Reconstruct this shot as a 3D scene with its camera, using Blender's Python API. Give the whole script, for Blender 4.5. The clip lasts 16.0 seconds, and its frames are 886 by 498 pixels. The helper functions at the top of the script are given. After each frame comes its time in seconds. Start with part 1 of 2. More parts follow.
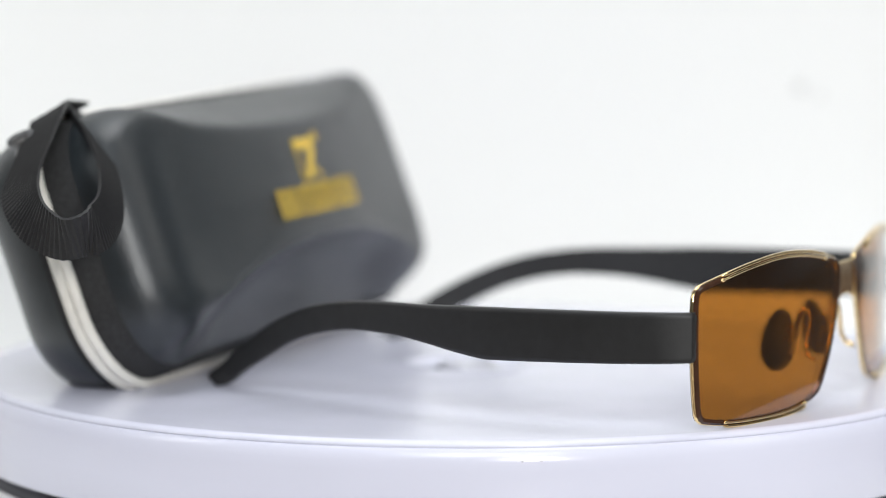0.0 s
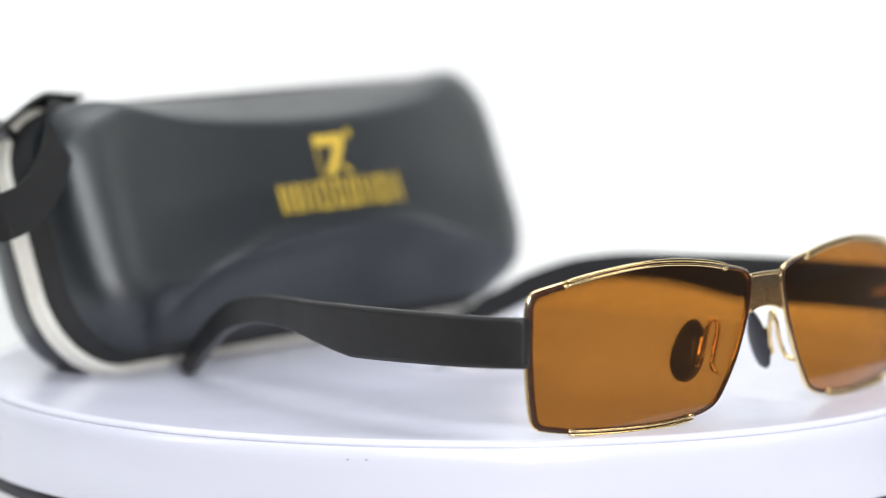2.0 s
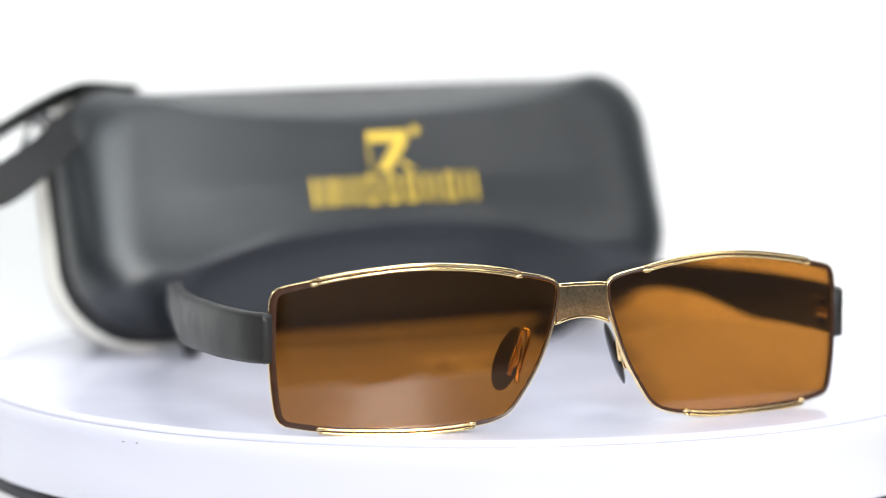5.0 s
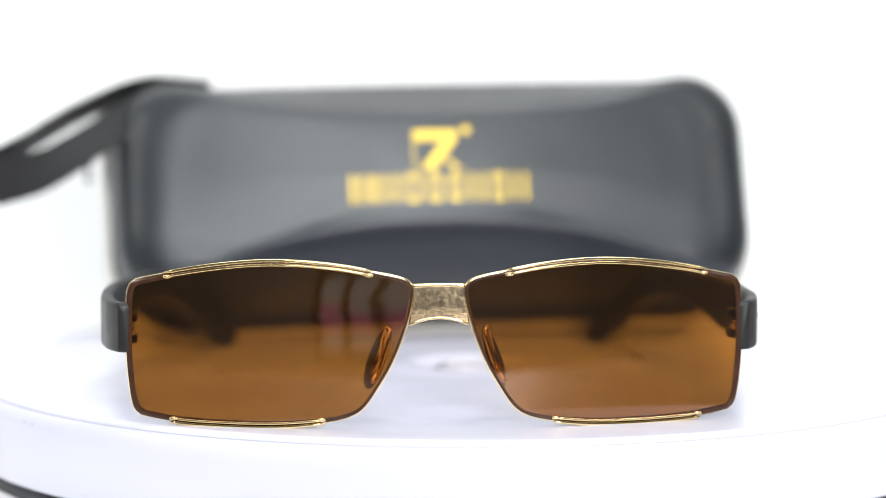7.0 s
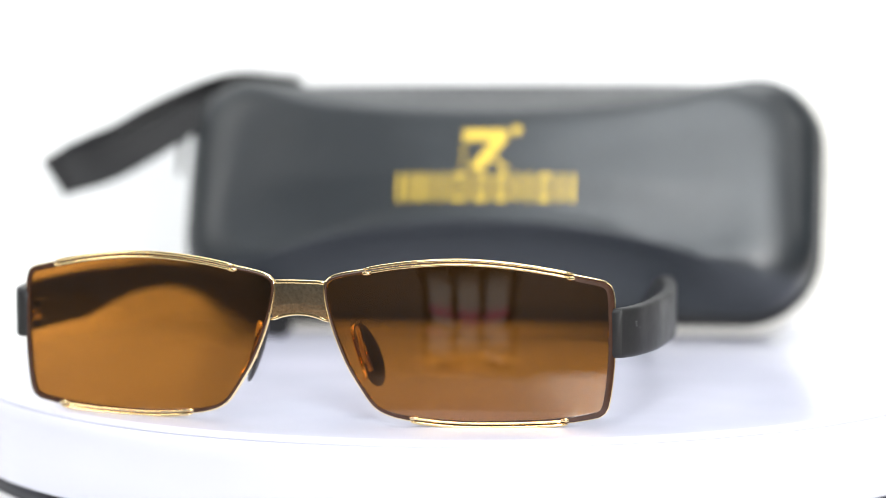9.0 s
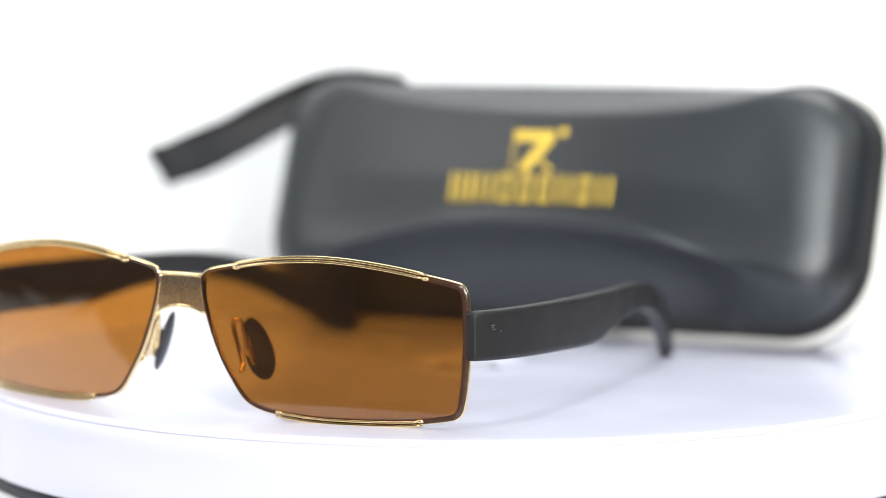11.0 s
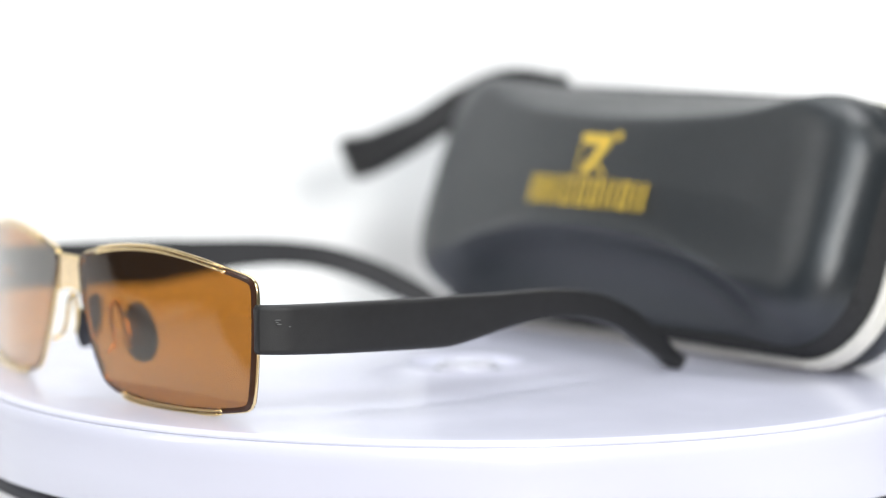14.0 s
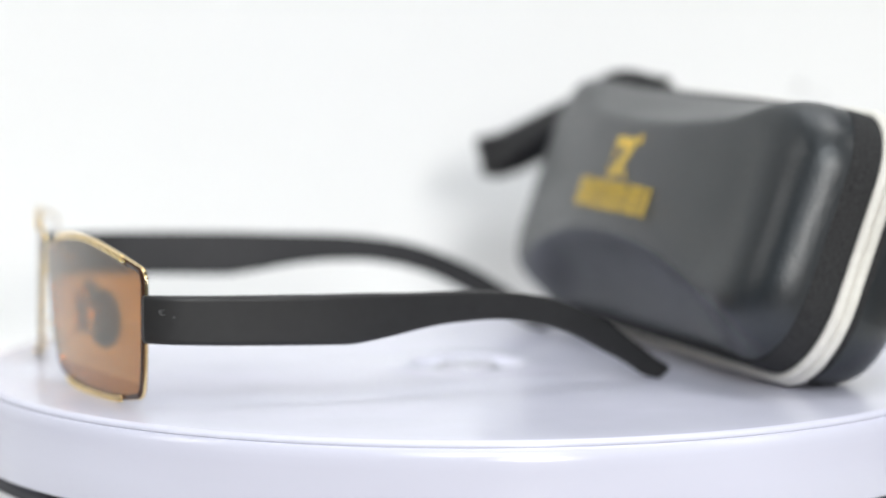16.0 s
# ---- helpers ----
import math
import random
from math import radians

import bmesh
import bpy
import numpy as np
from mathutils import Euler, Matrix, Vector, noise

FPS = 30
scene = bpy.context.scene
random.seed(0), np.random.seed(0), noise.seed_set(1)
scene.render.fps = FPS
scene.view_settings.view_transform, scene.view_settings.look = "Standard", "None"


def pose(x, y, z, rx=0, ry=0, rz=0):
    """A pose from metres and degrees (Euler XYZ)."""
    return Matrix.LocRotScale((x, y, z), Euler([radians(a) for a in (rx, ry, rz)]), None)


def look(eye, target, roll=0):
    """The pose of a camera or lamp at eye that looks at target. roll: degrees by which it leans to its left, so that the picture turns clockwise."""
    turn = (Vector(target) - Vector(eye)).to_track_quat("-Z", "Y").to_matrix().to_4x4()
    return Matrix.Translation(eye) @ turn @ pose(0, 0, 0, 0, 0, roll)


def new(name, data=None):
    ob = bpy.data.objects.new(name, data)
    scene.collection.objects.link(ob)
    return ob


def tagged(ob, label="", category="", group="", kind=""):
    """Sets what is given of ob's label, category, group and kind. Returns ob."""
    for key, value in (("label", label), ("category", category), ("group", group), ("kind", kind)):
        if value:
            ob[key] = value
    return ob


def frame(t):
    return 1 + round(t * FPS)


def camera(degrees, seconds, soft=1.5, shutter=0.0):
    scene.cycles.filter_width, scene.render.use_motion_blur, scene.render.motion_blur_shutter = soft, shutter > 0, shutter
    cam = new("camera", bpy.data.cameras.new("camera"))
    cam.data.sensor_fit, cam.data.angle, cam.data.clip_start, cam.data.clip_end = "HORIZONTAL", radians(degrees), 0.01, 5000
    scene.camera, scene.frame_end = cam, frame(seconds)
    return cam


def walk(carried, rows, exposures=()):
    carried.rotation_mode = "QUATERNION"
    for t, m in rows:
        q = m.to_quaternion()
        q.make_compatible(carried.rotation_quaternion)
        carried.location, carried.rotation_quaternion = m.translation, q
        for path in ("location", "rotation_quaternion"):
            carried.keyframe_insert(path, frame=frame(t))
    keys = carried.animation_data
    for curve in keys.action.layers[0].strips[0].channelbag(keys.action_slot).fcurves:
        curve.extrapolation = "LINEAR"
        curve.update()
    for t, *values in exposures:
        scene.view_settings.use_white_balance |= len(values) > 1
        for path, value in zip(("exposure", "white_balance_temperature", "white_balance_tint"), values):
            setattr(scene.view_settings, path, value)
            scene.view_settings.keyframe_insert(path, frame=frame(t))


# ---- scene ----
# ---------------------------------------------------------------- camera
# a long lens on a tripod, nearly a metre from the axis of a small turntable
cam = camera(14.92, 16.0, soft=0.6)
cam.data.dof.use_dof = True
cam.data.dof.focus_distance = 0.765
cam.data.dof.aperture_fstop = 6.6
cam.data.dof.aperture_blades = 9
EYE = pose(-0.00624, -0.864, 0.11994, 90 - 5.971, 0.0, 0.0)
EXPOSURES = [(0, -0.42), (1.5, -0.25), (3.5, -0.04), (6.0, 0.07), (9.0, 0.2), (12.5, 0.08), (14.5, -0.18), (16, -0.36)]
walk(cam, [(0, EYE), (16, EYE)], EXPOSURES)

# the table turns at a steady rate, seen from above with the clock
TURN_0, TURN_RATE = 65.2, -8.76
MM = 0.001

# ---------------------------------------------------------------- light
world = bpy.data.worlds.new("room_air")
scene.world = world
world.use_nodes = True
world.node_tree.nodes["Background"].inputs[0].default_value = (0.9, 0.95, 1.0, 1)
world.node_tree.nodes["Background"].inputs[1].default_value = 0.05


def softbox(name, eye, target, w, h, watts, colour):
    data = bpy.data.lights.new(name, "AREA")
    data.shape, data.size, data.size_y, data.energy, data.color = "RECTANGLE", w, h, watts, colour
    ob = new(name, data)
    ob.matrix_world = look(eye, target)
    return ob


softbox("softbox_top", (0.0, 0.10, 1.15), (0, 0, 0), 1.0, 0.8, 7.0, (0.92, 0.96, 1.0))
softbox("softbox_front", (0.08, -1.4, 0.92), (0, 0, 0.03), 0.95, 0.45, 11.5, (0.88, 0.96, 1.0))
softbox("softbox_key", (0.36, -1.45, 0.40), (0, 0, 0.04), 0.24, 0.24, 13.0, (1.0, 0.99, 0.97))
# unseen fill lamp, added to brighten the rear wall that the lenses reflect
softbox("wall_fill", (0.0, -3.4, 2.2), (0.0, -3.6, 0.0), 1.2, 0.6, 36.0, (0.93, 0.96, 1.0))
softbox("softbox_side", (-1.0, -0.35, 0.7), (0, 0, 0.03), 0.25, 0.5, 3.0, (1.0, 0.98, 0.95))
softbox("softbox_side", (1.0, -0.38, 0.72), (0, 0, 0.03), 0.3, 0.5, 2.4, (1.0, 0.98, 0.95))
softbox("softbox_backdrop", (0.3, -0.15, 1.3), (0.05, 0.195, 0.1), 0.7, 0.4, 6.0, (1.0, 1.0, 0.99))


# ---------------------------------------------------------------- materials
def material(name, colour, rough=0.5, metal=0.0, spec=0.5, grain=0.0, grain_scale=400.0, bump=0.0, bump_scale=900.0,
             bump_depth=0.0002, rough_var=0.0, stain=0.0, stain_scale=30.0, coat=0.0):
    m = bpy.data.materials.new(name)
    m.use_nodes = True
    nt = m.node_tree
    b = nt.nodes["Principled BSDF"]
    b.inputs["Base Color"].default_value = (*colour, 1)
    b.inputs["Roughness"].default_value = rough
    b.inputs["Metallic"].default_value = metal
    b.inputs["Specular IOR Level"].default_value = spec
    b.inputs["Coat Weight"].default_value = coat
    co = nt.nodes.new("ShaderNodeTexCoord")

    def noise_at(scale, detail=3.0):
        n = nt.nodes.new("ShaderNodeTexNoise")
        n.inputs["Scale"].default_value, n.inputs["Detail"].default_value = scale, detail
        nt.links.new(co.outputs["Object"], n.inputs["Vector"])
        return n.outputs["Fac"]

    def span(value, lo, hi):
        r = nt.nodes.new("ShaderNodeMapRange")
        r.inputs["From Min"].default_value, r.inputs["From Max"].default_value = 0.3, 0.7
        r.inputs["To Min"].default_value, r.inputs["To Max"].default_value = lo, hi
        nt.links.new(value, r.inputs["Value"])
        return r.outputs["Result"]

    if grain or stain:
        fine, wide = span(noise_at(grain_scale), 1 - grain, 1 + grain), span(noise_at(stain_scale), 1 - stain, 1 + stain)
        mul = nt.nodes.new("ShaderNodeMath")
        mul.operation = "MULTIPLY"
        nt.links.new(fine, mul.inputs[0]), nt.links.new(wide, mul.inputs[1])
        scale = nt.nodes.new("ShaderNodeVectorMath")
        scale.operation = "SCALE"
        scale.inputs[0].default_value = colour
        nt.links.new(mul.outputs[0], scale.inputs["Scale"])
        nt.links.new(scale.outputs[0], b.inputs["Base Color"])
    if rough_var:
        nt.links.new(span(noise_at(stain_scale * 1.7, 4.0), rough - rough_var, rough + rough_var), b.inputs["Roughness"])
    if bump:
        bn = nt.nodes.new("ShaderNodeBump")
        bn.inputs["Strength"].default_value, bn.inputs["Distance"].default_value = bump, bump_depth
        nt.links.new(noise_at(bump_scale, 2.0), bn.inputs["Height"])
        nt.links.new(bn.outputs[0], b.inputs["Normal"])
    return m


def lens_material(name, tint, ior=1.5, rough=0.0):
    """Tinted lens: what lies behind shows through in the tint, with a clear gloss on top."""
    m = bpy.data.materials.new(name)
    m.use_nodes = True
    nt = m.node_tree
    nt.nodes.remove(nt.nodes["Principled BSDF"])
    out = nt.nodes["Material Output"]
    tr, gl, mix, fr = (nt.nodes.new(k) for k in ("ShaderNodeBsdfTransparent", "ShaderNodeBsdfGlossy", "ShaderNodeMixShader", "ShaderNodeFresnel"))
    tr.inputs[0].default_value = (*tint, 1)
    gl.inputs["Color"].default_value = (1, 1, 1, 1)
    gl.inputs["Roughness"].default_value = rough
    fr.inputs["IOR"].default_value = ior
    nt.links.new(fr.outputs[0], mix.inputs[0])
    nt.links.new(tr.outputs[0], mix.inputs[1])
    nt.links.new(gl.outputs[0], mix.inputs[2])
    nt.links.new(mix.outputs[0], out.inputs["Surface"])
    return m


M_PLATTER = material("white_glossy_plastic", (0.70, 0.705, 0.825), 0.2, spec=0.42, stain=0.02, stain_scale=14, rough_var=0.05)
M_CAP = material("clear_white_plastic", (0.60, 0.60, 0.66), 0.04, spec=1.0, coat=1.0)
M_BASE = material("white_base_plastic", (0.75, 0.73, 0.74), 0.3, stain=0.03)
# near-black: window frame, and the painted shade in the slot under the plate
M_DARK = material("frame_black_and_gap_shade", (0.02, 0.02, 0.03), 0.6)
M_PAPER = material("white_backdrop_paper", (0.86, 0.86, 0.85), 0.85, spec=0.2, stain=0.015, stain_scale=3)
M_TABLE = material("brown_table_wood", (0.16, 0.11, 0.075), 0.5, grain=0.2, grain_scale=60, stain=0.15, stain_scale=8)
M_WALL = material("room_wall_paint", (0.44, 0.45, 0.465), 0.8, stain=0.05, stain_scale=2)
M_SHELL = material("black_leatherette", (0.015, 0.019, 0.0225), 0.36, spec=0.7, grain=0.12, bump=0.45, bump_scale=1500, bump_depth=0.0003,
                   rough_var=0.025, stain=0.06, stain_scale=40)
M_BINDING = material("black_woven_tape", (0.034, 0.034, 0.035), 0.8, spec=0.2, grain=0.4, grain_scale=1800, bump=0.8, bump_scale=1600, bump_depth=0.0004)
M_CORD = material("cream_zip_cord", (0.74, 0.72, 0.66), 0.5, grain=0.05, stain=0.05, stain_scale=60)
M_RIBBON = material("black_grosgrain_ribbon", (0.011, 0.011, 0.012), 0.5, spec=0.35, grain=0.3, grain_scale=1500)
M_FOIL = material("gold_foil_print", (0.82, 0.57, 0.085), 0.5, metal=0.35, grain=0.12, grain_scale=900)
M_GOLD = material("polished_gold_wire", (0.88, 0.68, 0.36), 0.08, metal=1.0, rough_var=0.03, stain_scale=300)
M_BRIDGE = material("brushed_gold_plate", (0.85, 0.66, 0.42), 0.16, metal=1.0, grain=0.22, grain_scale=1500, bump=0.12, bump_scale=1500, rough_var=0.06, stain_scale=500)
M_TEMPLE = material("matt_black_acetate", (0.017, 0.017, 0.0175), 0.48, spec=0.42, grain=0.1, bump=0.12, bump_scale=2600, rough_var=0.06, stain_scale=80)
M_PAD = material("dark_rubber_pad", (0.02, 0.02, 0.025), 0.4)
M_LENS = lens_material("brown_tinted_lens", (0.645, 0.40, 0.15), 1.78)
M_BEVEL = material("dark_brown_lens_edge", (0.055, 0.025, 0.015), 0.2, spec=0.4, grain=0.2)
M_STEEL = material("dark_zip_metal", (0.16, 0.16, 0.165), 0.22, metal=1.0, rough_var=0.05, stain_scale=300)
M_MARK = material("silver_grey_print", (0.11, 0.11, 0.11), 0.5)
M_SMUDGE = material("grey_smudge", (0.70, 0.70, 0.69), 0.9)
M_SPECK = material("grey_dirt_speck", (0.25, 0.24, 0.26), 0.8)


# ---------------------------------------------------------------- building helpers
def part(name, bm, mat, parent, label="", smooth=True):
    """Links a bmesh as one mesh object under a thing or a part."""
    me = bpy.data.meshes.new(name)
    bmesh.ops.recalc_face_normals(bm, faces=bm.faces)
    bm.to_mesh(me)
    bm.free()
    if smooth:
        me.polygons.foreach_set("use_smooth", [True] * len(me.polygons))
    me.materials.append(mat)
    ob = new(name, me)
    ob.parent = parent
    return tagged(ob, label)


def sharp(ob, degrees=35):
    """Keeps edges steeper than this crisp in smooth shading."""
    me = ob.data
    bm = bmesh.new()
    bm.from_mesh(me)
    for e in bm.edges:
        e.smooth = not (len(e.link_faces) == 2 and e.calc_face_angle(0) > radians(degrees))
    bm.to_mesh(me)
    bm.free()
    return ob


def rings_to_mesh(rings, closed=True, cap=(False, False)):
    """Faces between rows of points of equal length."""
    bm = bmesh.new()
    vs = [[bm.verts.new(p) for p in r] for r in rings]
    n = len(rings[0])
    for a, b in zip(vs, vs[1:]):
        for i in range(n if closed else n - 1):
            j = (i + 1) % n
            bm.faces.new((a[i], a[j], b[j], b[i]))
    if cap[0]:
        bm.faces.new(vs[0])
    if cap[1]:
        bm.faces.new(vs[-1])
    return bm


def lathe(profile, n=160):
    """A turned body: (radius, height) rows about the z axis."""
    return rings_to_mesh([[(r * math.cos(2 * math.pi * i / n), r * math.sin(2 * math.pi * i / n), z) for i in range(n)] for r, z in profile],
                         cap=(profile[0][0] > 0, profile[-1][0] > 0))


def smooth_path(points, n, closed=False):
    """A soft curve through the points, n points long, evenly spaced."""
    p = [Vector(q) for q in points]
    k = len(p)
    dense = []
    for i in range(k if closed else k - 1):
        if closed:
            a, b, c, d = p[i - 1], p[i], p[(i + 1) % k], p[(i + 2) % k]
        else:
            a, b, c, d = p[max(i - 1, 0)], p[i], p[i + 1], p[min(i + 2, k - 1)]
        for j in range(12):
            t = j / 12
            dense.append(0.5 * ((2 * b) + (c - a) * t + (2 * a - 5 * b + 4 * c - d) * t * t + (3 * b - a - 3 * c + d) * t ** 3))
    dense.append(p[0].copy() if closed else p[-1].copy())
    run = [0.0]
    for a, b in zip(dense, dense[1:]):
        run.append(run[-1] + (b - a).length)
    out, m = [], (n if closed else n - 1)
    xs = [run[-1] * i / m for i in range(n)]
    for axis in range(3):
        out.append(np.interp(xs, run, [q[axis] for q in dense]))
    return [Vector(q) for q in zip(*out)]


def tube(path, radius, sides=10, closed=False, flat=1.0, up=(0, 0, 1)):
    """A round wire along a path; flat squeezes it across 'up'."""
    rings, n = [], len(path)
    for i, q in enumerate(path):
        if closed:
            d = path[(i + 1) % n] - path[i - 1]
        else:
            d = path[min(i + 1, n - 1)] - path[max(i - 1, 0)]
        d.normalize()
        side = d.cross(Vector(up))
        if side.length < 1e-4:
            side = d.cross(Vector((1, 0, 0)))
        side.normalize()
        top = side.cross(d)
        taper = 1.0
        if not closed and (i == 0 or i == n - 1):
            taper = 0.55
        rings.append([q + radius * taper * (math.cos(2 * math.pi * k / sides) * side * flat + math.sin(2 * math.pi * k / sides) * top) for k in range(sides)])
    if closed:
        rings.append(rings[0])
        bm = rings_to_mesh(rings)
        bmesh.ops.remove_doubles(bm, verts=bm.verts, dist=1e-7)
        return bm
    return rings_to_mesh(rings, cap=(True, True))


def ball(centre, radius, squash=(1, 1, 1)):
    bm = bmesh.new()
    bmesh.ops.create_icosphere(bm, subdivisions=2, radius=radius)
    for v in bm.verts:
        v.co = Vector(centre) + Vector([a * b for a, b in zip(v.co, squash)])
    return bm


def block(centre, size, bevel=0.0, m=None):
    bm = bmesh.new()
    bmesh.ops.create_cube(bm, size=1)
    for v in bm.verts:
        v.co = Vector([a * b for a, b in zip(v.co, size)])
    if bevel:
        bmesh.ops.bevel(bm, geom=list(bm.edges), offset=bevel, segments=2, affect="EDGES", profile=0.6)
    bm.transform((m or Matrix.Identity(4)))
    bmesh.ops.translate(bm, verts=bm.verts, vec=centre)
    return bm


def thing(name, label, category, at=(0, 0, 0), group=""):
    ob = new(name)
    ob.empty_display_size = 0.02
    ob.location = at
    return tagged(ob, label, category, group)


# ---------------------------------------------------------------- the place
def build_room():
    z0 = -0.055
    # table top under the turntable and the white paper sweep that rises behind it
    rows = [(-0.16, z0), (0.135, z0)]
    for i in range(1, 13):
        a = i / 12 * math.pi / 2
        rows.append((0.135 + 0.06 * math.sin(a), z0 + 0.06 * (1 - math.cos(a))))
    rows += [(0.195, 0.2), (0.195, 0.6)]
    bm = rings_to_mesh([[(x, y, z) for x in (-0.85, -0.4, 0, 0.15, 0.26)] for y, z in rows], closed=False)
    ext = bmesh.ops.extrude_face_region(bm, geom=list(bm.faces))
    for v in ext["geom"]:
        if isinstance(v, bmesh.types.BMVert):
            v.co += Vector((0, 0.004, -0.004))
    sweep = tagged(part("backdrop", bm, M_PAPER, None), "seamless white paper sweep behind the turntable", "backdrop", kind="structure")
    for x, y, z, r in ((0.1055, 0.195, 0.0601, 0.0021), (0.1118, 0.195, 0.0573, 0.0013)):
        part("smudge", ball((x, y, z), r, (1, 0.1, 1)), M_SMUDGE, sweep)
    table = thing("studio_table", "plain brown wooden table under the white paper sweep", "table", (0, 0.1, -0.9))
    part("tabletop", block((0, 0, 0.9 + z0 - 0.025), (2.2, 1.3, 0.036), 0.004), M_TABLE, table, smooth=False)
    leg_h = 0.9 + z0 - 0.043
    for x in (-1.02, 1.02):
        for y in (-0.57, 0.57):
            part("leg", block((x, y, leg_h / 2), (0.06, 0.06, leg_h), 0.004), M_TABLE, table, smooth=False)
    for name, c, s in (("wall_north", (0, 0.965, 0.6), (7.4, 0.1, 3.3)), ("wall_south", (0, -5.0, 0.6), (7.6, 0.1, 3.4)),
                       ("wall_east", (3.75, -1.4, 0.6), (0.1, 7.1, 3.4)), ("wall_west", (-3.75, -1.4, 0.6), (0.1, 7.1, 3.4)),
                       ("ceiling", (0, -1.4, 2.35), (7.6, 7.3, 0.1)), ("floor", (0, -1.4, -0.95), (7.6, 7.3, 0.1))):
        tagged(part(name, block(c, s), M_WALL, None, smooth=False), "plain painted %s of the room" % name.split("_")[0], name.split("_")[0], kind="structure")


def glow(name, colour, strength):
    m = bpy.data.materials.new(name)
    m.use_nodes = True
    b = m.node_tree.nodes["Principled BSDF"]
    b.inputs["Base Color"].default_value = (0.05, 0.05, 0.05, 1)
    b.inputs["Emission Color"].default_value = (*colour, 1)
    b.inputs["Emission Strength"].default_value = strength
    return m


def build_window():
    # daylight window in the wall behind the camera, with a pink blind rail across it
    y = -4.93
    w = tagged(part("window_1", block((-0.36, y, -0.37), (1.16, 0.03, 0.62), 0.004), M_DARK, None, smooth=False), "low dark-framed window with three panes and a pink rail", "window", kind="structure")
    day, pink = glow("pale_daylight", (0.93, 1.0, 1.0), 0.42), glow("pink_sheer_cloth", (1.0, 0.22, 0.42), 0.65)
    for x in (-0.72, -0.36, 0.0):
        part("pane", block((x, y + 0.018, -0.38), (0.27, 0.006, 0.46)), day, w, smooth=False)
        part("pink_rail", block((x, y + 0.026, -0.40), (0.27, 0.006, 0.09), 0.001), pink, w, smooth=False)


def build_turntable():
    t = thing("turntable", "round glossy white plastic display turntable with a stepped rim", "turntable", (0, 0, -0.055))
    h = 0.055
    # platter: shallow centre ring, flat top, rounded shoulder, fine groove, straight side
    prof = [(0.0, -0.0013), (0.0085, -0.0013), (0.0112, -0.0012), (0.0122, -0.0010), (0.0140, -0.0003), (0.0150, 0.00005), (0.0162, 0.00025), (0.0175, 0.0002), (0.0190, 0.0)]
    prof += [(0.03, 0.0), (0.06, 0.0), (0.09, 0.0), (0.118, 0.0), (0.1236, 0.0)]
    for i in range(1, 9):
        a = i / 8 * 1.0
        prof.append((0.1236 + 0.0022 * math.sin(a), -0.0016 * (1 - math.cos(a))))
    prof += [(0.1257, -0.0012), (0.12565, -0.0014), (0.12545, -0.00152), (0.12545, -0.00162), (0.1258, -0.00172), (0.12615, -0.0022), (0.1266, -0.0032), (0.1269, -0.0045), (0.12705, -0.0066), (0.1271, -0.012), (0.1270, -0.0196), (0.1262, -0.0204), (0.10, -0.0204), (0.0, -0.0204)]
    platter = part("platter", lathe([(r, z + h) for r, z in prof], 240), M_PLATTER, t, "glossy white turning plate")
    cap = [(0.0, -0.0003)] + [(0.0088 * math.sin(i / 10 * 1.57), -0.0014 + 0.0011 * math.cos(i / 10 * 1.57)) for i in range(1, 11)]
    part("centre_cap", lathe([(r, z + h) for r, z in cap], 60), M_CAP, platter, "small glossy cap in the plate's centre")
    ring = smooth_path([(0.0066 * math.cos(a), 0.0066 * math.sin(a), h - 0.0004) for a in np.linspace(0, 2 * math.pi, 24, endpoint=False)], 72, closed=True)
    part("centre_ring", tube(ring, 0.0008, 12, closed=True), M_CAP, platter, "glossy raised ring in the plate's centre")
    rng = random.Random(4)
    for where in (5.1, 7.0):
        a = radians(-90 - TURN_0 + where)
        r, z = 0.1269, h - rng.uniform(0.0042, 0.0048)
        part("speck", ball((r * math.cos(a), r * math.sin(a), z), 0.00022, (1.6, 1.6, 0.6)), M_SPECK, platter)
    # solid disc; its near-black colour stands in for the slot's shade
    part("gap_shade_disc", lathe([(0.0, h - 0.0206), (0.1256, h - 0.0206), (0.1256, h - 0.0240), (0.0, h - 0.0240)], 120), M_DARK, t, "near-black disc that paints the shade of the slot under the plate")
    base = [(0.0, h - 0.0238), (0.121, h - 0.0238), (0.1262, h - 0.0239), (0.1269, h - 0.0246), (0.1272, h - 0.03), (0.1275, 0.004), (0.1265, 0.0), (0.0, 0.0)]
    part("base", lathe(base, 160), M_BASE, t, "fixed white plastic foot")
    return t, platter


# ---------------------------------------------------------------- sunglasses
GLASSES_AT = (-0.0143, -0.040, 0.0)
# one lens's outline, looking at its front: across from the nose, and up
LENS = [(6.3, 28.0), (5.9, 31.6), (6.5, 33.0), (8.1, 33.95), (11.2, 34.75), (15.4, 35.5), (22, 36.65), (29, 37.4), (36, 37.7), (42, 37.5), (48, 36.9), (54.5, 35.95), (61, 34.7), (66, 33.65), (68.7, 32.9),
        (70.0, 31.4), (70.55, 28), (70.7, 18), (70.2, 10), (69.3, 4.2), (68.2, 2.6), (66.8, 1.9), (61, 1.0), (54, 0.5), (42, 0.3), (34, 0.55), (27, 1.25), (22.8, 1.9), (19.3, 3.1), (17.0, 4.8),
        (14.5, 8.3), (11.2, 13.9), (8.7, 19.8), (7.1, 24.7)]


def lens_y(s):
    """How far back the wrapped front lies at a distance s from the nose."""
    return -106.8 + 0.00258 * s * s


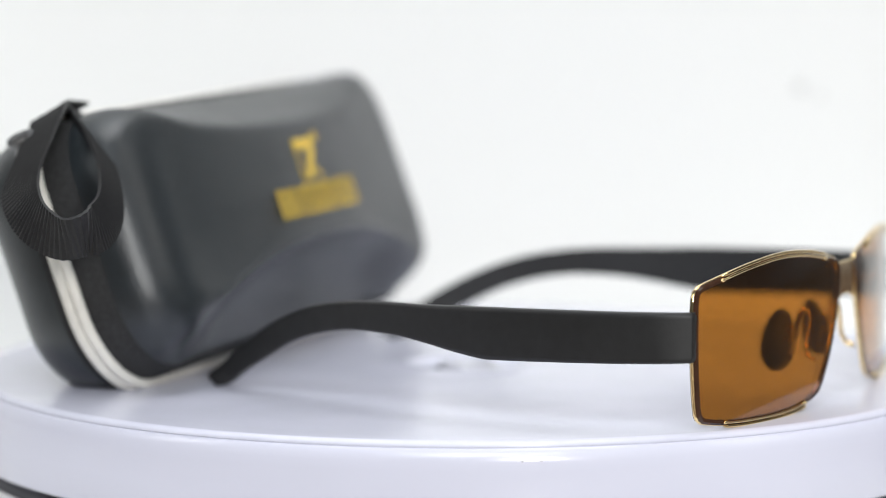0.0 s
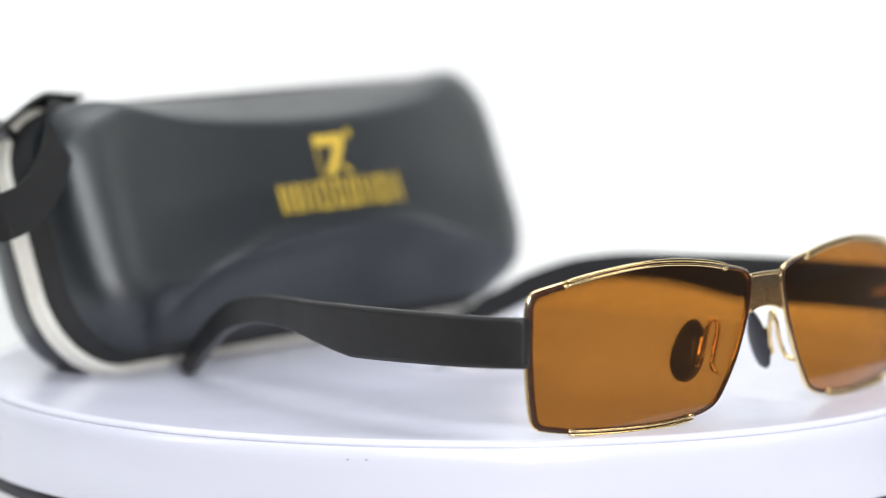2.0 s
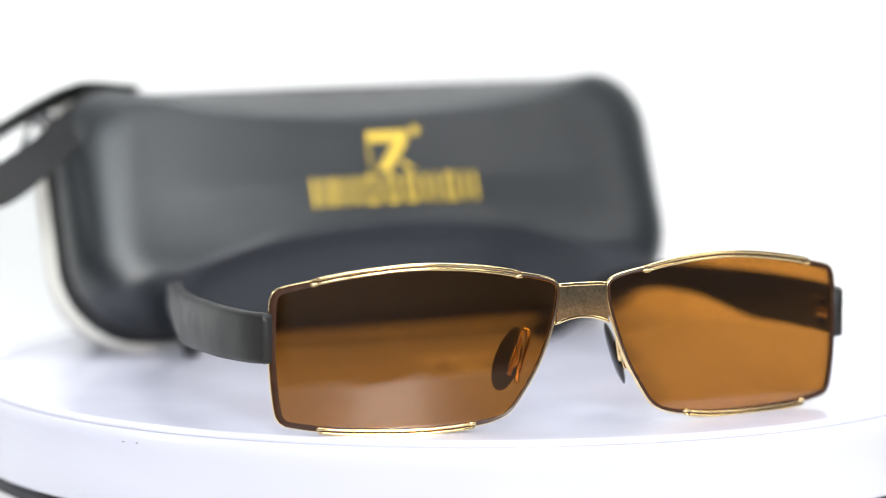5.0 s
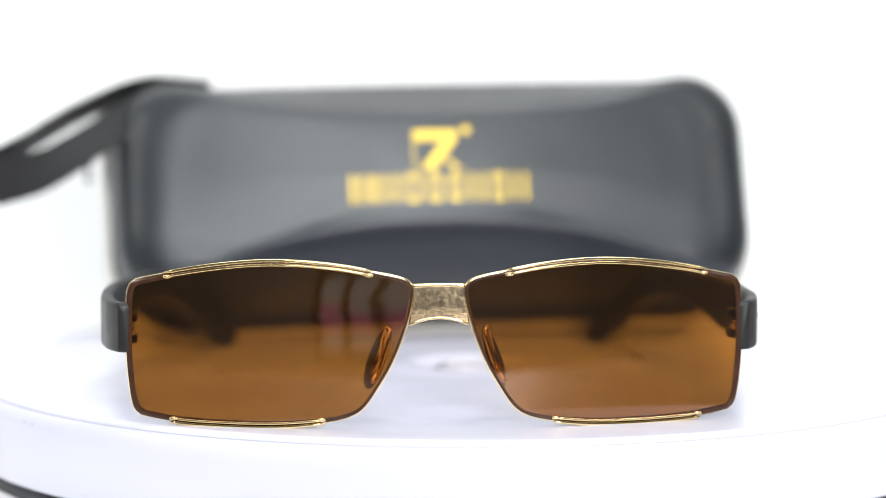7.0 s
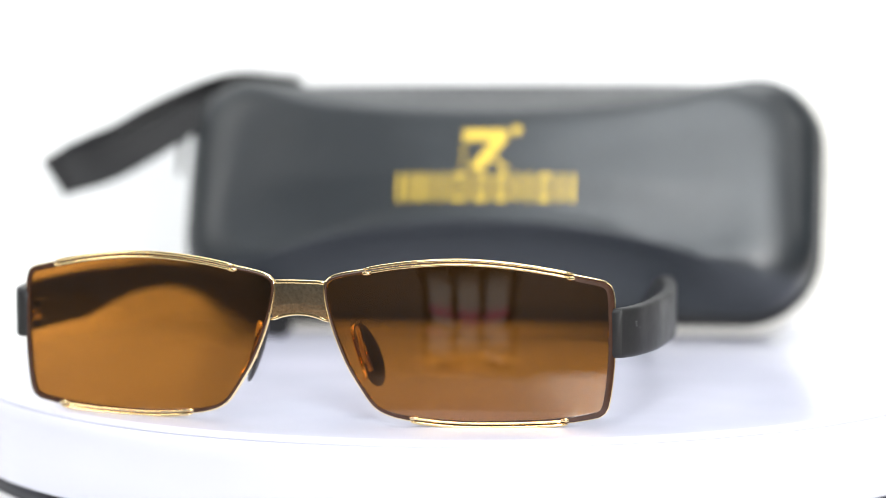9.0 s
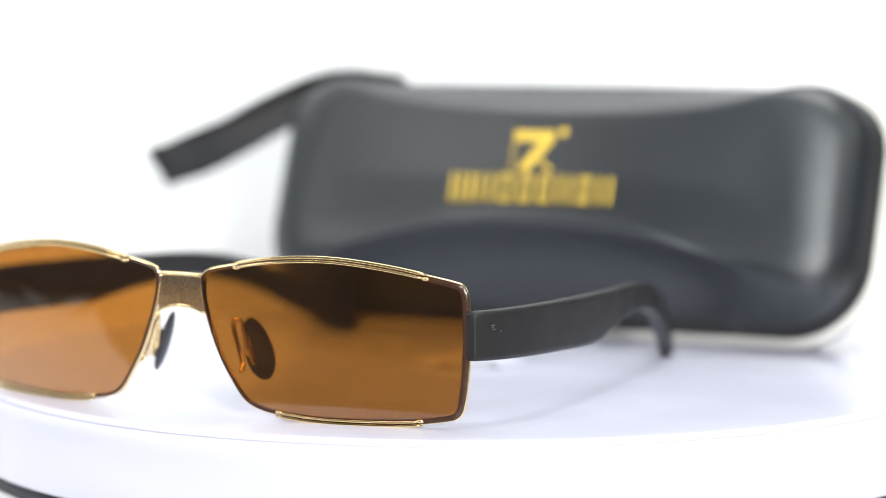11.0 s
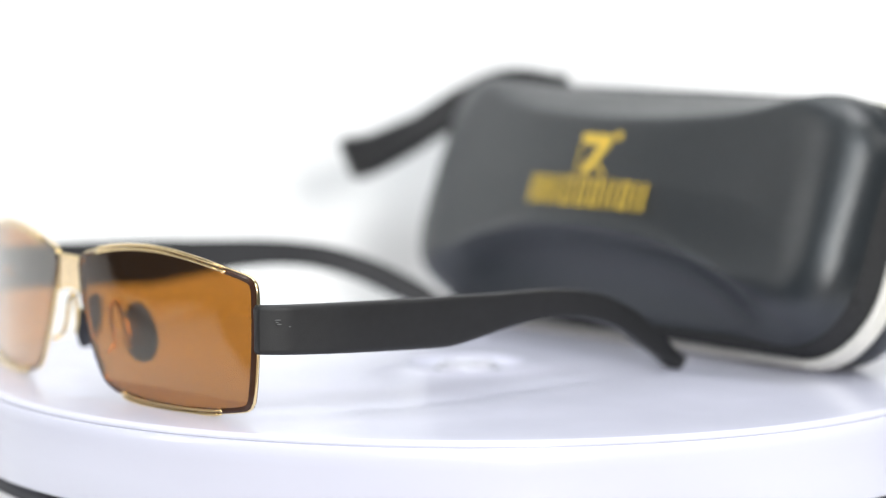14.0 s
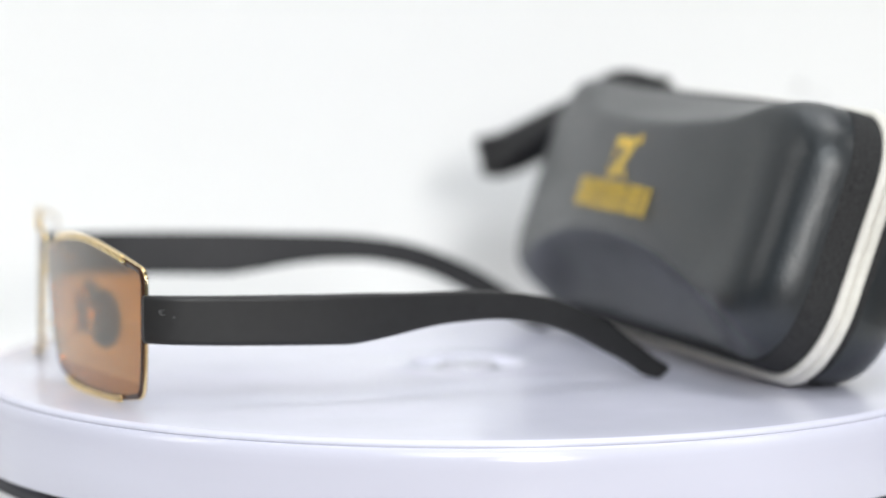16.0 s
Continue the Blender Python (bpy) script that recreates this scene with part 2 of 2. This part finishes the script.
def front(s, z, back=0.0):
    """A place on the sunglasses' front, in the thing's own metres."""
    return Vector((s, lens_y(abs(s)) + 0.0012 * (z - 17.0) ** 2 - 0.2 + back + 40.0, z)) * MM


def outline(inset=0.0, n=120):
    pts = smooth_path([(s, z, 0) for s, z in LENS], n, closed=True)
    out = []
    for i, q in enumerate(pts):
        d = (pts[(i + 1) % n] - pts[i - 1]).normalized()
        nrm = Vector((-d.y, d.x, 0))
        out.append(q + nrm * inset * float(np.interp(q.x, (12, 30, 60, 68), (0.5, 0.8, 1.0, 1.15))))
    c = sum(pts, Vector()) / n
    test = (out[10] - c).length < (pts[10] - c).length
    if inset and not test:
        out = [2 * a - b for a, b in zip(pts, out)]
    return out


def span_wire(zs, s0, s1, lift, back, n=26):
    """Points along the lens's top or bottom edge between two distances from the nose."""
    o = outline(0.0, 240)
    mid = 18.0
    edge = sorted((q.x, q.y) for q in o if (q.y > mid) == zs)
    xs = np.linspace(s0, s1, n)
    ys = np.interp(xs, [e[0] for e in edge], [e[1] for e in edge])
    return [front(a, b + lift, back) for a, b in zip(xs, ys)]


def build_sunglasses():
    g = thing("sunglasses", "gold-wire sunglasses with brown rectangular lenses and black arms, standing open", "sunglasses", GLASSES_AT)
    for side in (1, -1):
        def at(v):
            return Vector((v.x * side, v.y, v.z))

        # lens: a thin curved shell, its outer 1 mm a dark bevel of its own
        inner = outline(1.15)
        rows = []
        c = sum(inner, Vector()) / len(inner)
        for k in (0.0, 0.25, 0.5, 0.75, 1.0):
            rows.append([c + (q - c) * k for q in inner])
        bm = bmesh.new()
        for back in (0.0, 1.1):
            grid = []
            for r in rows[1:]:
                grid.append([bm.verts.new(at(front(q.x, q.y, back))) for q in r])
            mid = bm.verts.new(at(front(c.x, c.y, back)))
            n = len(inner)
            for i in range(n):
                bm.faces.new((mid, grid[0][i], grid[0][(i + 1) % n]))
            for a, b in zip(grid, grid[1:]):
                for i in range(n):
                    bm.faces.new((a[i], a[(i + 1) % n], b[(i + 1) % n], b[i]))
        lens = part("lens", bm, M_LENS, g, "brown tinted lens")
        o, n = outline(0.0), 120
        rings = [[at(front(q.x, q.y, 0.25)) for q in o], [at(front(q.x, q.y, -0.1)) for q in outline(0.45)], [at(front(q.x, q.y, 0.0)) for q in inner],
                 [at(front(q.x, q.y, 1.1)) for q in inner], [at(front(q.x, q.y, 1.15)) for q in o], [at(front(q.x, q.y, 0.25)) for q in o]]
        bm = rings_to_mesh(rings)
        bmesh.ops.remove_doubles(bm, verts=bm.verts, dist=1e-6)
        sharp(part("lens_edge", bm, M_BEVEL, lens, "dark brown bevelled rim of the lens"))
        # gold rim wire behind the lens edge
        rim = [at(front(q.x, q.y, 0.8)) for q in outline(0.3)]
        part("rim_wire", tube(rim, 0.55 * MM, 10, closed=True, up=(0, 1, 0)), M_GOLD, g, "thin polished gold rim")
        # paired gold bars with ball ends, over and under the lens
        for top, s0, s1 in ((True, 15.2, 61.8), (False, 26.0, 60.6)):
            sign = 1 if top else -1
            bar = part("clip_bar", tube([at(q) for q in span_wire(top, s0, s1, (0.36 if top else 0.24) * sign, -0.4)], 0.4 * MM, 10), M_GOLD, g, "polished gold bar along the lens")
            part("clip_bar_line", tube([at(q) for q in span_wire(top, s0 + 0.4, s1 - 0.4, -0.62 * sign, -0.45)], 0.32 * MM, 8), M_GOLD, bar)
            for s in (s0 + 0.6, s1 - 0.6):
                q = span_wire(top, s - 0.1, s + 0.1, -0.7 * sign, -0.35, 3)[1]
                part("clip_end", ball(at(q), 0.55 * MM, (2.0, 1, 0.9)), M_GOLD, bar, "small gold claw on the lens edge")
        # hinge block behind the lens's outer edge
        part("hinge", block(at(front(69.7, 21.2, 4.2)), (1.8 * MM, 5.2 * MM, 2.2 * MM), 0.0003), M_GOLD, g, "small gold hinge")
        part("hinge_barrel", block(at(front(69.4, 23.6, 7.0)), (2.2 * MM, 5.0 * MM, 1.9 * MM), 0.0004), M_TEMPLE, g)
        part("hinge_barrel", block(at(front(69.4, 18.8, 7.0)), (2.2 * MM, 5.0 * MM, 1.9 * MM), 0.0004), M_TEMPLE, g)
        # nose pad on a bent wire
        pad_c = Vector((13.4, -94.0 + 40, 14.6)) * MM
        tilt = Matrix.Rotation(radians(-19), 4, "Y") @ Matrix.Rotation(radians(-20), 4, "Z")
        bm = bmesh.new()
        bmesh.ops.create_uvsphere(bm, u_segments=20, v_segments=14, radius=1)
        for v in bm.verts:
            z = v.co.z
            v.co = Vector((v.co.x * 1.1, v.co.y * (4.1 - 0.6 * z), z * 7.6)) * MM
        bm.transform(tilt)
        for v in bm.verts:
            v.co = at(v.co + pad_c)
        pad = part("nose_pad", bm, M_PAD, g, "dark soft oval nose pad")
        arm = smooth_path([(15.0, -103.9, 10.2), (14.2, -101.6, 11.4), (13.0, -100.9, 14.0), (11.4, -100.9, 19.0), (10.9, -100.5, 21.2), (11.3, -99.7, 22.0), (11.8, -98.8, 21.2), (12.3, -98.2, 18.5), (13.1, -97.5, 13.0)], 26)
        part("pad_arm", tube([at((q + Vector((0, 40, 0))) * MM) for q in arm], 0.62 * MM, 8), M_GOLD, g, "bent gold wire that holds the pad")
        part("pad_mount", block(at(pad_c + Vector((0.1, -3.3, 0.0)) * MM), (1.1 * MM, 1.1 * MM, 7.0 * MM), 0.0002, Matrix.Rotation(radians(-19 * side), 4, "Y")), M_GOLD, pad, "small gold mount")
        build_arm(g, at, 0.3 if side == 1 else 0.9, 0.0 if side == 1 else 1.0)
    # tiny silver print near one hinge
    for dy, dz, w, h in ((0.0, 0.55, 1.3, 0.22), (-0.15, 0.05, 0.7, 0.22), (0.35, -0.45, 1.1, 0.22), (3.0, -1.1, 0.5, 0.2)):
        part("arm_print", block(Vector((75.05 + 0.10 * dy, -90.8 + 40 + dy, 23.2 + dz)) * MM, (0.12 * MM, w * MM, h * MM), 0, Matrix.Rotation(radians(-12), 4, "Z")), M_MARK, g, "tiny silver print", smooth=False)
    # bridge plate with an arched lower edge, and the wire along its top
    rings = []
    for back, sign in ((0.0, 1), (1.3, -1)):
        for i in range(11)[::sign]:
            row = []
            for k in range(17):
                x = -6.4 + 12.8 * k / 16
                low, high = 25.4 - 0.035 * x * x, 32.2 - 0.004 * x * x
                z = low + (high - low) * i / 10
                row.append(Vector((x, lens_y(0) + 40.5 + back + 0.002 * x * x + 0.006 * (z - 28.4) ** 2, z)) * MM)
            rings.append(row)
    sharp(part("bridge", rings_to_mesh(rings + rings[:1], closed=False), M_BRIDGE, g, "flat brushed gold bridge plate"))
    part("bridge_wire", tube([Vector((s, lens_y(0) + 40 + 0.9, 32.5 - 0.004 * s * s)) * MM for s in np.linspace(-6.4, 6.4, 15)], 0.5 * MM, 8), M_GOLD, g)
    part("bridge_wire", tube([Vector((s, lens_y(0) + 40 + 0.9, 25.2 - 0.035 * s * s)) * MM for s in np.linspace(-6.8, 6.8, 15)], 0.42 * MM, 8), M_GOLD, g)
    return g


# the arm's plan (back, outwards) and its upper and lower edges (back, up), from the hinge to the tip
ARM_PLAN = [(-94, 72.6), (-91, 74.2), (-85, 75.8), (-70, 77.2), (-40, 75.6), (0, 67.2), (20, 61.0), (42, 52.4)]
ARM_TOP = [(-94, 26.7), (-74, 26.1), (-46, 25.1), (-31, 24.5), (-17, 24.2), (-9, 23.8), (-2, 23.0), (6, 21.6), (13.4, 19.3), (21, 16.0), (29, 11.4), (36.6, 6.0), (42, 2.8)]
ARM_LOW = [(-94, 15.4), (-74, 14.4), (-48, 13.2), (-43, 13.3), (-37, 14.1), (-28, 15.7), (-20, 16.7), (-9, 17.0), (-2, 16.3), (6, 14.7), (13.4, 12.2), (21, 8.4), (29, 4.3), (34.5, 1.0), (38, 0.1)]


def build_arm(g, at, lift, bent):
    n, rings = 90, []
    plan = smooth_path([(a, b, 0) for a, b in ARM_PLAN], 200)
    top = smooth_path([(a, b, 0) for a, b in ARM_TOP], n)
    low = smooth_path([(a, b, 0) for a, b in ARM_LOW], n)
    for i in range(n):
        t, l = top[i], low[i]
        f = i / (n - 1)
        thick = 2.9 + 0.9 * f
        ring = []
        for k, (across, up) in enumerate(((0, 0), (0, 0.07), (0.06, 0.022), (0.22, 0.0), (0.78, 0.0), (0.94, 0.022), (1, 0.07), (1, 0.12), (1, 0.88), (1, 0.93), (0.94, 0.978), (0.78, 1.0), (0.22, 1.0), (0.06, 0.978), (0, 0.93), (0, 0.88), (0, 0.12))):
            if k == 0:
                continue
            y = l.x + (t.x - l.x) * up
            z = l.y + (t.y - l.y) * up
            s = float(np.interp(y, [q.x for q in plan], [q.y for q in plan]))
            z += float(np.interp(y, (-94, -40, 0, 30, 42), (lift, 1.3 + 0.4 * bent, 1.2 + 0.4 * bent, 0.3, 0.0)))
            s -= bent * float(np.interp(y, (-94, -30, 0, 42), (0.0, 0.3, 1.2, 4.6)))
            ring.append(at(Vector((s - thick * across, y + 40, z)) * MM))
        if i in (0, n - 1):
            c = sum(ring, Vector()) / len(ring)
            ring2 = [c + (q - c) * 0.86 for q in ring]
            push = Vector((0, -0.35 * MM if i == 0 else 0.5 * MM, 0 if i == 0 else -0.4 * MM))
            ring2 = [q + push for q in ring2]
            rings += [ring2, ring] if i == 0 else [ring, ring2]
        else:
            rings.append(ring)
    return part("arm", rings_to_mesh(rings, cap=(True, True)), M_TEMPLE, g, "broad matt black arm with a curved tip")


# ---------------------------------------------------------------- case
CASE_AT = (-0.0035, 0.060, 0.0)
CASE_N = Vector((0.0565, -0.93862, 0.34031)).normalized()
CASE_U = Vector((0.99815, 0.06009, 0.012)).normalized()
CASE_V = CASE_N.cross(CASE_U)
CASE_O = Vector((-5.03, 42.5, 49.04))
HALF_U, HALF_V, MID_U, MID_V, SEAM = 87.4, 33.0, 1.0, -5.4, -31.2


def case_at(u, v, w):
    """A place on the case, in the thing's own metres: along it, up its leaning face, and out from that face."""
    return (CASE_O + CASE_U * u + CASE_V * v + CASE_N * w) * MM - Vector(CASE_AT)


SIDE_N, CORNER_N = 26, 14


def walk_round(corner_centres, radii, bulge):
    """A closed outline of four bowed sides and four round corners, from the lower side on."""
    pts = []
    # corners: right low, right high, left high, left low
    starts = (-90, 0, 90, 180)
    arcs = []
    for (cu, cv), r, a0 in zip(corner_centres, radii, starts):
        arcs.append([(cu + r * math.cos(radians(a0 + 90 * i / CORNER_N)), cv + r * math.sin(radians(a0 + 90 * i / CORNER_N))) for i in range(CORNER_N + 1)])
    for k in range(4):
        a, b = arcs[k - 1][-1], arcs[k][0]
        for i in range(1, SIDE_N):
            f = i / SIDE_N
            bow = bulge[k] * (1 - abs(2 * f - 1) ** (2.2 if k == 0 else 2))
            pts.append((a[0] + (b[0] - a[0]) * f + (bow if k in (1, 3) else 0), a[1] + (b[1] - a[1]) * f + (bow if k in (0, 2) else 0)))
        pts += arcs[k]
    return pts


def seam_outline(grow=0.0):
    lo, hi = 21.0, 16.0
    cs = [(MID_U + HALF_U - lo, MID_V - HALF_V + lo), (MID_U + HALF_U - hi, MID_V + HALF_V - hi),
          (MID_U - HALF_U + hi, MID_V + HALF_V - hi), (MID_U - HALF_U + lo, MID_V - HALF_V + lo)]
    return walk_round(cs, [lo + grow, hi + grow, hi + grow, lo + grow], (0, 0, 0, 0))


def bow(u):
    """How far the lid's face falls back towards its ends."""
    return 5.6 * (u / 65.0) ** 2


def build_case():
    c = thing("glasses_case", "black leatherette zip-up glasses case, leaning back on its side, gold print", "case", CASE_AT)
    lower = seam_outline()
    ends = [(60, -16.5), (54.0, 6.5), (-54.0, 6.5), (-60, -16.5)]
    panel = walk_round(ends, [8.5, 11, 11, 8.5], (8.2, 0, -4.0, 0))
    count = len(lower)
    # how round the wall is: full at the ends and corners, scooped along the middle of the long sides
    soft = []
    for k in range(4):
        for i in range(1, SIDE_N):
            f = i / SIDE_N
            out = min(1.0, max(0.0, (abs(2 * f - 1) - 0.8) / 0.2))
            dip = math.sin(math.pi * f) ** 0.4
            soft.append(-0.6 + 0.6 * out if k == 0 else 0.9 - 0.9 * dip if k == 2 else 0.95 - 0.05 * f if k == 1 else 0.9 + 0.05 * f)
        for i in range(CORNER_N + 1):
            g = min(1.0, (i if k == 0 else CORNER_N - i) / CORNER_N / 0.55)
            soft.append(0.95 * g * g * (3 - 2 * g) if k in (0, 3) else 0.9)
    wall = 7.4
    rings, depth = [[case_at(u, v, SEAM + 2.4) for u, v in lower]], 28.8 - wall
    for j in range(17):
        s = j / 16
        r = []
        for i in range(count):
            round_g, round_h = (1 - math.cos(s * math.pi / 2)) ** 1.25, math.sin(s * math.pi / 2) ** 0.9
            lin_g, lin_h = s, s
            k = soft[i]
            gg, hh = lin_g + (round_g - lin_g) * k, lin_h + (round_h - lin_h) * k
            r.append(case_at(lower[i][0] + (panel[i][0] - lower[i][0]) * gg, lower[i][1] + (panel[i][1] - lower[i][1]) * gg, SEAM + 2.4 + wall + (depth - bow(panel[i][0])) * hh))
        rings.append(r)
    cu, cv = 0.0, -4.0
    for f, lift, lip in ((0.96, 0.1, 0.3), (0.88, 0.1, 0.7), (0.74, 0.12, 0.85), (0.5, 0.2, 0.6), (0.3, 0.25, 0.3), (0.08, 0.25, 0.0)):
        rings.append([case_at(cu + (u - cu) * f, cv + (v - cv) * f, lift - lip * max(0.0, -4.0 - v) / 10.0 - bow(cu + (u - cu) * f)) for u, v in panel])
    bm = rings_to_mesh(rings, cap=(False, True))
    bm.verts.ensure_lookup_table()
    keep = set(range(count * 3)) | set(range(count * 17, count * 17 + SIDE_N - 1))
    loose = [v for v in bm.verts if v.index not in keep]
    for _ in range(4):
        bmesh.ops.smooth_vert(bm, verts=loose, factor=0.5, use_axis_x=True, use_axis_y=True, use_axis_z=True)
    lid = part("lid", bm, M_SHELL, c, "black leatherette lid with a scooped front")
    # back shell
    back = walk_round([(58, -16), (58, 8), (-58, 8), (-58, -16)], [12] * 4, (0, 0, 0, 0))
    rings = []
    for j in range(13):
        s = j / 12
        gg, hh = (1 - math.cos(s * math.pi / 2)) ** 1.1, math.sin(s * math.pi / 2)
        rings.append([case_at(a[0] + (b[0] - a[0]) * gg, a[1] + (b[1] - a[1]) * gg, SEAM - 2.4 - 19.0 * hh) for a, b in zip(lower, back)])
    rings.append([case_at(u * 0.4, -4 + (v + 4) * 0.4, SEAM - 21.8) for u, v in back])
    part("back_shell", rings_to_mesh(rings, cap=(False, True)), M_SHELL, c)
    # woven binding tape on both sides of the zip
    for name, w0, w1 in (("lid_binding", SEAM + 2.0, SEAM + 10.2), ("back_binding", SEAM - 5.0, SEAM - 2.0)):
        a, b = seam_outline(0.35), seam_outline(-0.9)
        edge0, edge1 = (a, seam_outline(-0.1)) if w0 > SEAM else (seam_outline(0.1), a)
        rings = [[case_at(u, v, w0) for u, v in b], [case_at(u, v, w0) for u, v in edge0], [case_at(u, v, (w0 + w1) / 2) for u, v in a],
                 [case_at(u, v, w1) for u, v in edge1], [case_at(u, v, w1) for u, v in seam_outline(-1.6)]]
        sharp(part(name, rings_to_mesh(rings), M_BINDING, c, "matt black woven binding tape"))
    # twin cream cords of the zip
    for w in (SEAM - 1.25, SEAM + 1.25):
        part("zip_cord", tube([case_at(u, v, w) for u, v in seam_outline(0.8)], 1.5 * MM, 8, closed=True, up=CASE_N), M_CORD, c, "cream piping cord along the zip")
    # zip slider parked at the upper corner, with the ring that holds the ribbon
    turn = Matrix((CASE_U, CASE_V, CASE_N)).transposed().to_4x4() @ Matrix.Rotation(radians(45), 4, "Z")
    slider = part("zip_slider", block(case_at(-83.6, 23.6, SEAM), (3.4 * MM, 8.0 * MM, 6.4 * MM), 0.0008, turn), M_STEEL, c, "dark polished metal zip slider")
    loop = [case_at(-86.0 + 1.2 * math.cos(a), 26.0 + 1.2 * math.cos(a), SEAM + 3.4 * math.sin(a)) for a in np.linspace(0, 2 * math.pi, 24, endpoint=False)]
    tab = [case_at(u, v, SEAM + w) for u, v, w in ((-87.6, 24.0, 0.5), (-90.6, 19.0, 0.8), (-92.2, 12.0, 0.6), (-92.6, 4.0, 0.0))]
    part("pull_tab", tube(smooth_path(tab, 16), 1.9 * MM, 10, flat=0.4, up=CASE_N), M_STEEL, slider, "flat dark metal zip pull")
    part("pull_ring", tube(loop, 0.6 * MM, 8, closed=True, up=CASE_V), M_STEEL, slider)
    build_print(c)
    build_strap(c)
    return c


def flat_shape(points, w=0.42, thick=0.25):
    rings = [[case_at(u, v, w - thick - bow(u)) for u, v in points], [case_at(u, v, w - bow(u)) for u, v in points]]
    return rings_to_mesh(rings, cap=(True, True))


def frame_shape(u0, u1, v0, v1, stroke):
    """A flat printed block with a plain slot left open in it."""
    if u1 - u0 < 2.6 * stroke:
        return flat_shape([(u0, v0), (u1, v0), (u1, v1), (u0, v1)])
    outer = [(u0, v0), (u1, v0), (u1, v1), (u0, v1)]
    inner = [(u0 + stroke, v0 + stroke), (u1 - stroke, v0 + stroke), (u1 - stroke, v1 - stroke), (u0 + stroke, v1 - stroke)]
    rings = [[case_at(u, v, w - bow(u)) for u, v in loop] for loop, w in ((outer, 0.17), (outer, 0.42), (inner, 0.42), (inner, 0.17), (outer, 0.17))]
    bm = rings_to_mesh(rings)
    bmesh.ops.remove_doubles(bm, verts=bm.verts, dist=1e-7)
    return bm


def build_print(c):
    # plain gold blocks in place of the maker's lettering and emblem
    u0, u1, low, high = -24.8, 25.4, -11.3, -3.6
    share, hollow = (1.0, 0.5, 1.1, 1.1, 1.0, 0.95, 1.1, 0.95, 1.1), (0, 0, 0, 1, 1, 1, 0, 1, 0)
    step, u = (u1 - u0) / sum(share), u0
    for i in range(9):
        a, b = u + 1.1, u + step * share[i] - 1.1
        u += step * share[i]
        if hollow[i]:
            part("print_bar", frame_shape(a, b, low, high, 0.85), M_FOIL, c, smooth=False)
            continue
        for p, q in ((a, a + 0.95), (b - 0.95, b)) if b - a > 3 else (((a + b) / 2 - 0.65, (a + b) / 2 + 0.65),):
            part("print_bar", flat_shape([(p, low), (q, low), (q, high), (p, high)]), M_FOIL, c, "gold printed bar" if i == 0 else "", smooth=False)
    for pts in ([(-6.2, 5.6), (5.6, 5.6), (5.6, 8.5), (-6.2, 8.5)], [(-4.4, -2.4), (-0.6, -2.4), (5.6, 5.5), (1.6, 5.5)], [(2.8, 0.6), (6.8, -2.4), (5.2, -2.4), (2.2, -0.2)], [(-6.2, -2.4), (-5.8, -2.4), (-5.8, 5.5), (-6.2, 5.5)]):
        part("print_emblem", flat_shape(pts), M_FOIL, c, "plain gold printed emblem", smooth=False)
    part("print_dot", flat_shape([(8.2 + 1.3 * math.cos(i * math.pi / 6), 8.4 + 1.3 * math.sin(i * math.pi / 6)) for i in range(12)]), M_FOIL, c, "", smooth=False)


def build_strap(c):
    # a ribbon folded into a drop-shaped loop that hangs out from the case's upper corner
    def fp(x, y, z):
        return Vector((x, y, z)) * MM - Vector(CASE_AT)

    loop = smooth_path([fp(-66, 78, 66.4), fp(-77, 76.5, 67.2), fp(-88, 71, 66.4), fp(-103, 66, 60.0), fp(-116, 61.5, 52.4), fp(-125, 53, 46.0), fp(-127.5, 44, 42.2), fp(-124, 38.5, 43.4),
                        fp(-112, 40.5, 46.4), fp(-100.5, 46.5, 52.4), fp(-89, 56.0, 59.6), fp(-77, 68, 65.4), fp(-66, 75, 65.8)], 260)
    rings = []
    n = len(loop)
    for i, q in enumerate(loop):
        d = (loop[min(i + 1, n - 1)] - loop[max(i - 1, 0)]).normalized()
        f = i / (n - 1)
        stops = (0, 0.15, 0.35, 0.5, 0.56, 0.75, 0.9, 1)
        wide = ((0.3, 0.2, 0.15, 0.3, 0.5, 0.6, 0.5, 0.4), (0.95, 1.0, 1.0, 0.4, -0.1, -0.36, -0.7, -0.8), (-0.5, -0.45, -0.45, -0.65, -0.76, -0.76, -0.76, -0.76))
        wd = Vector([float(np.interp(f, stops, w)) for w in wide])
        wd = (wd - d * wd.dot(d)).normalized() * float(np.interp(f, (0, 0.3, 0.55, 0.75, 1), (11.0, 11.5, 11.5, 9.2, 9.5))) * MM
        nrm = d.cross(wd).normalized() * (0.3 + 0.26 * (i % 2)) * MM
        rings.append([q - wd * 0.5 + nrm, q + nrm, q + wd * 0.5 + nrm, q + wd * 0.5 - nrm, q - nrm, q - wd * 0.5 - nrm])
    part("wrist_strap", rings_to_mesh(rings, cap=(True, True)), M_RIBBON, c, "black ribbed ribbon wrist loop", smooth=False)


build_room()
build_window()
turntable, platter = build_turntable()
sunglasses = build_sunglasses()
case = build_case()


def motions():
    times = [0.5 * i for i in range(33)]
    for ob, at in ((sunglasses, GLASSES_AT), (case, CASE_AT), (platter, (0, 0, 0))):
        walk(ob, [(t, pose(0, 0, 0, 0, 0, TURN_0 + TURN_RATE * t) @ Matrix.Translation(at)) for t in times])


motions()
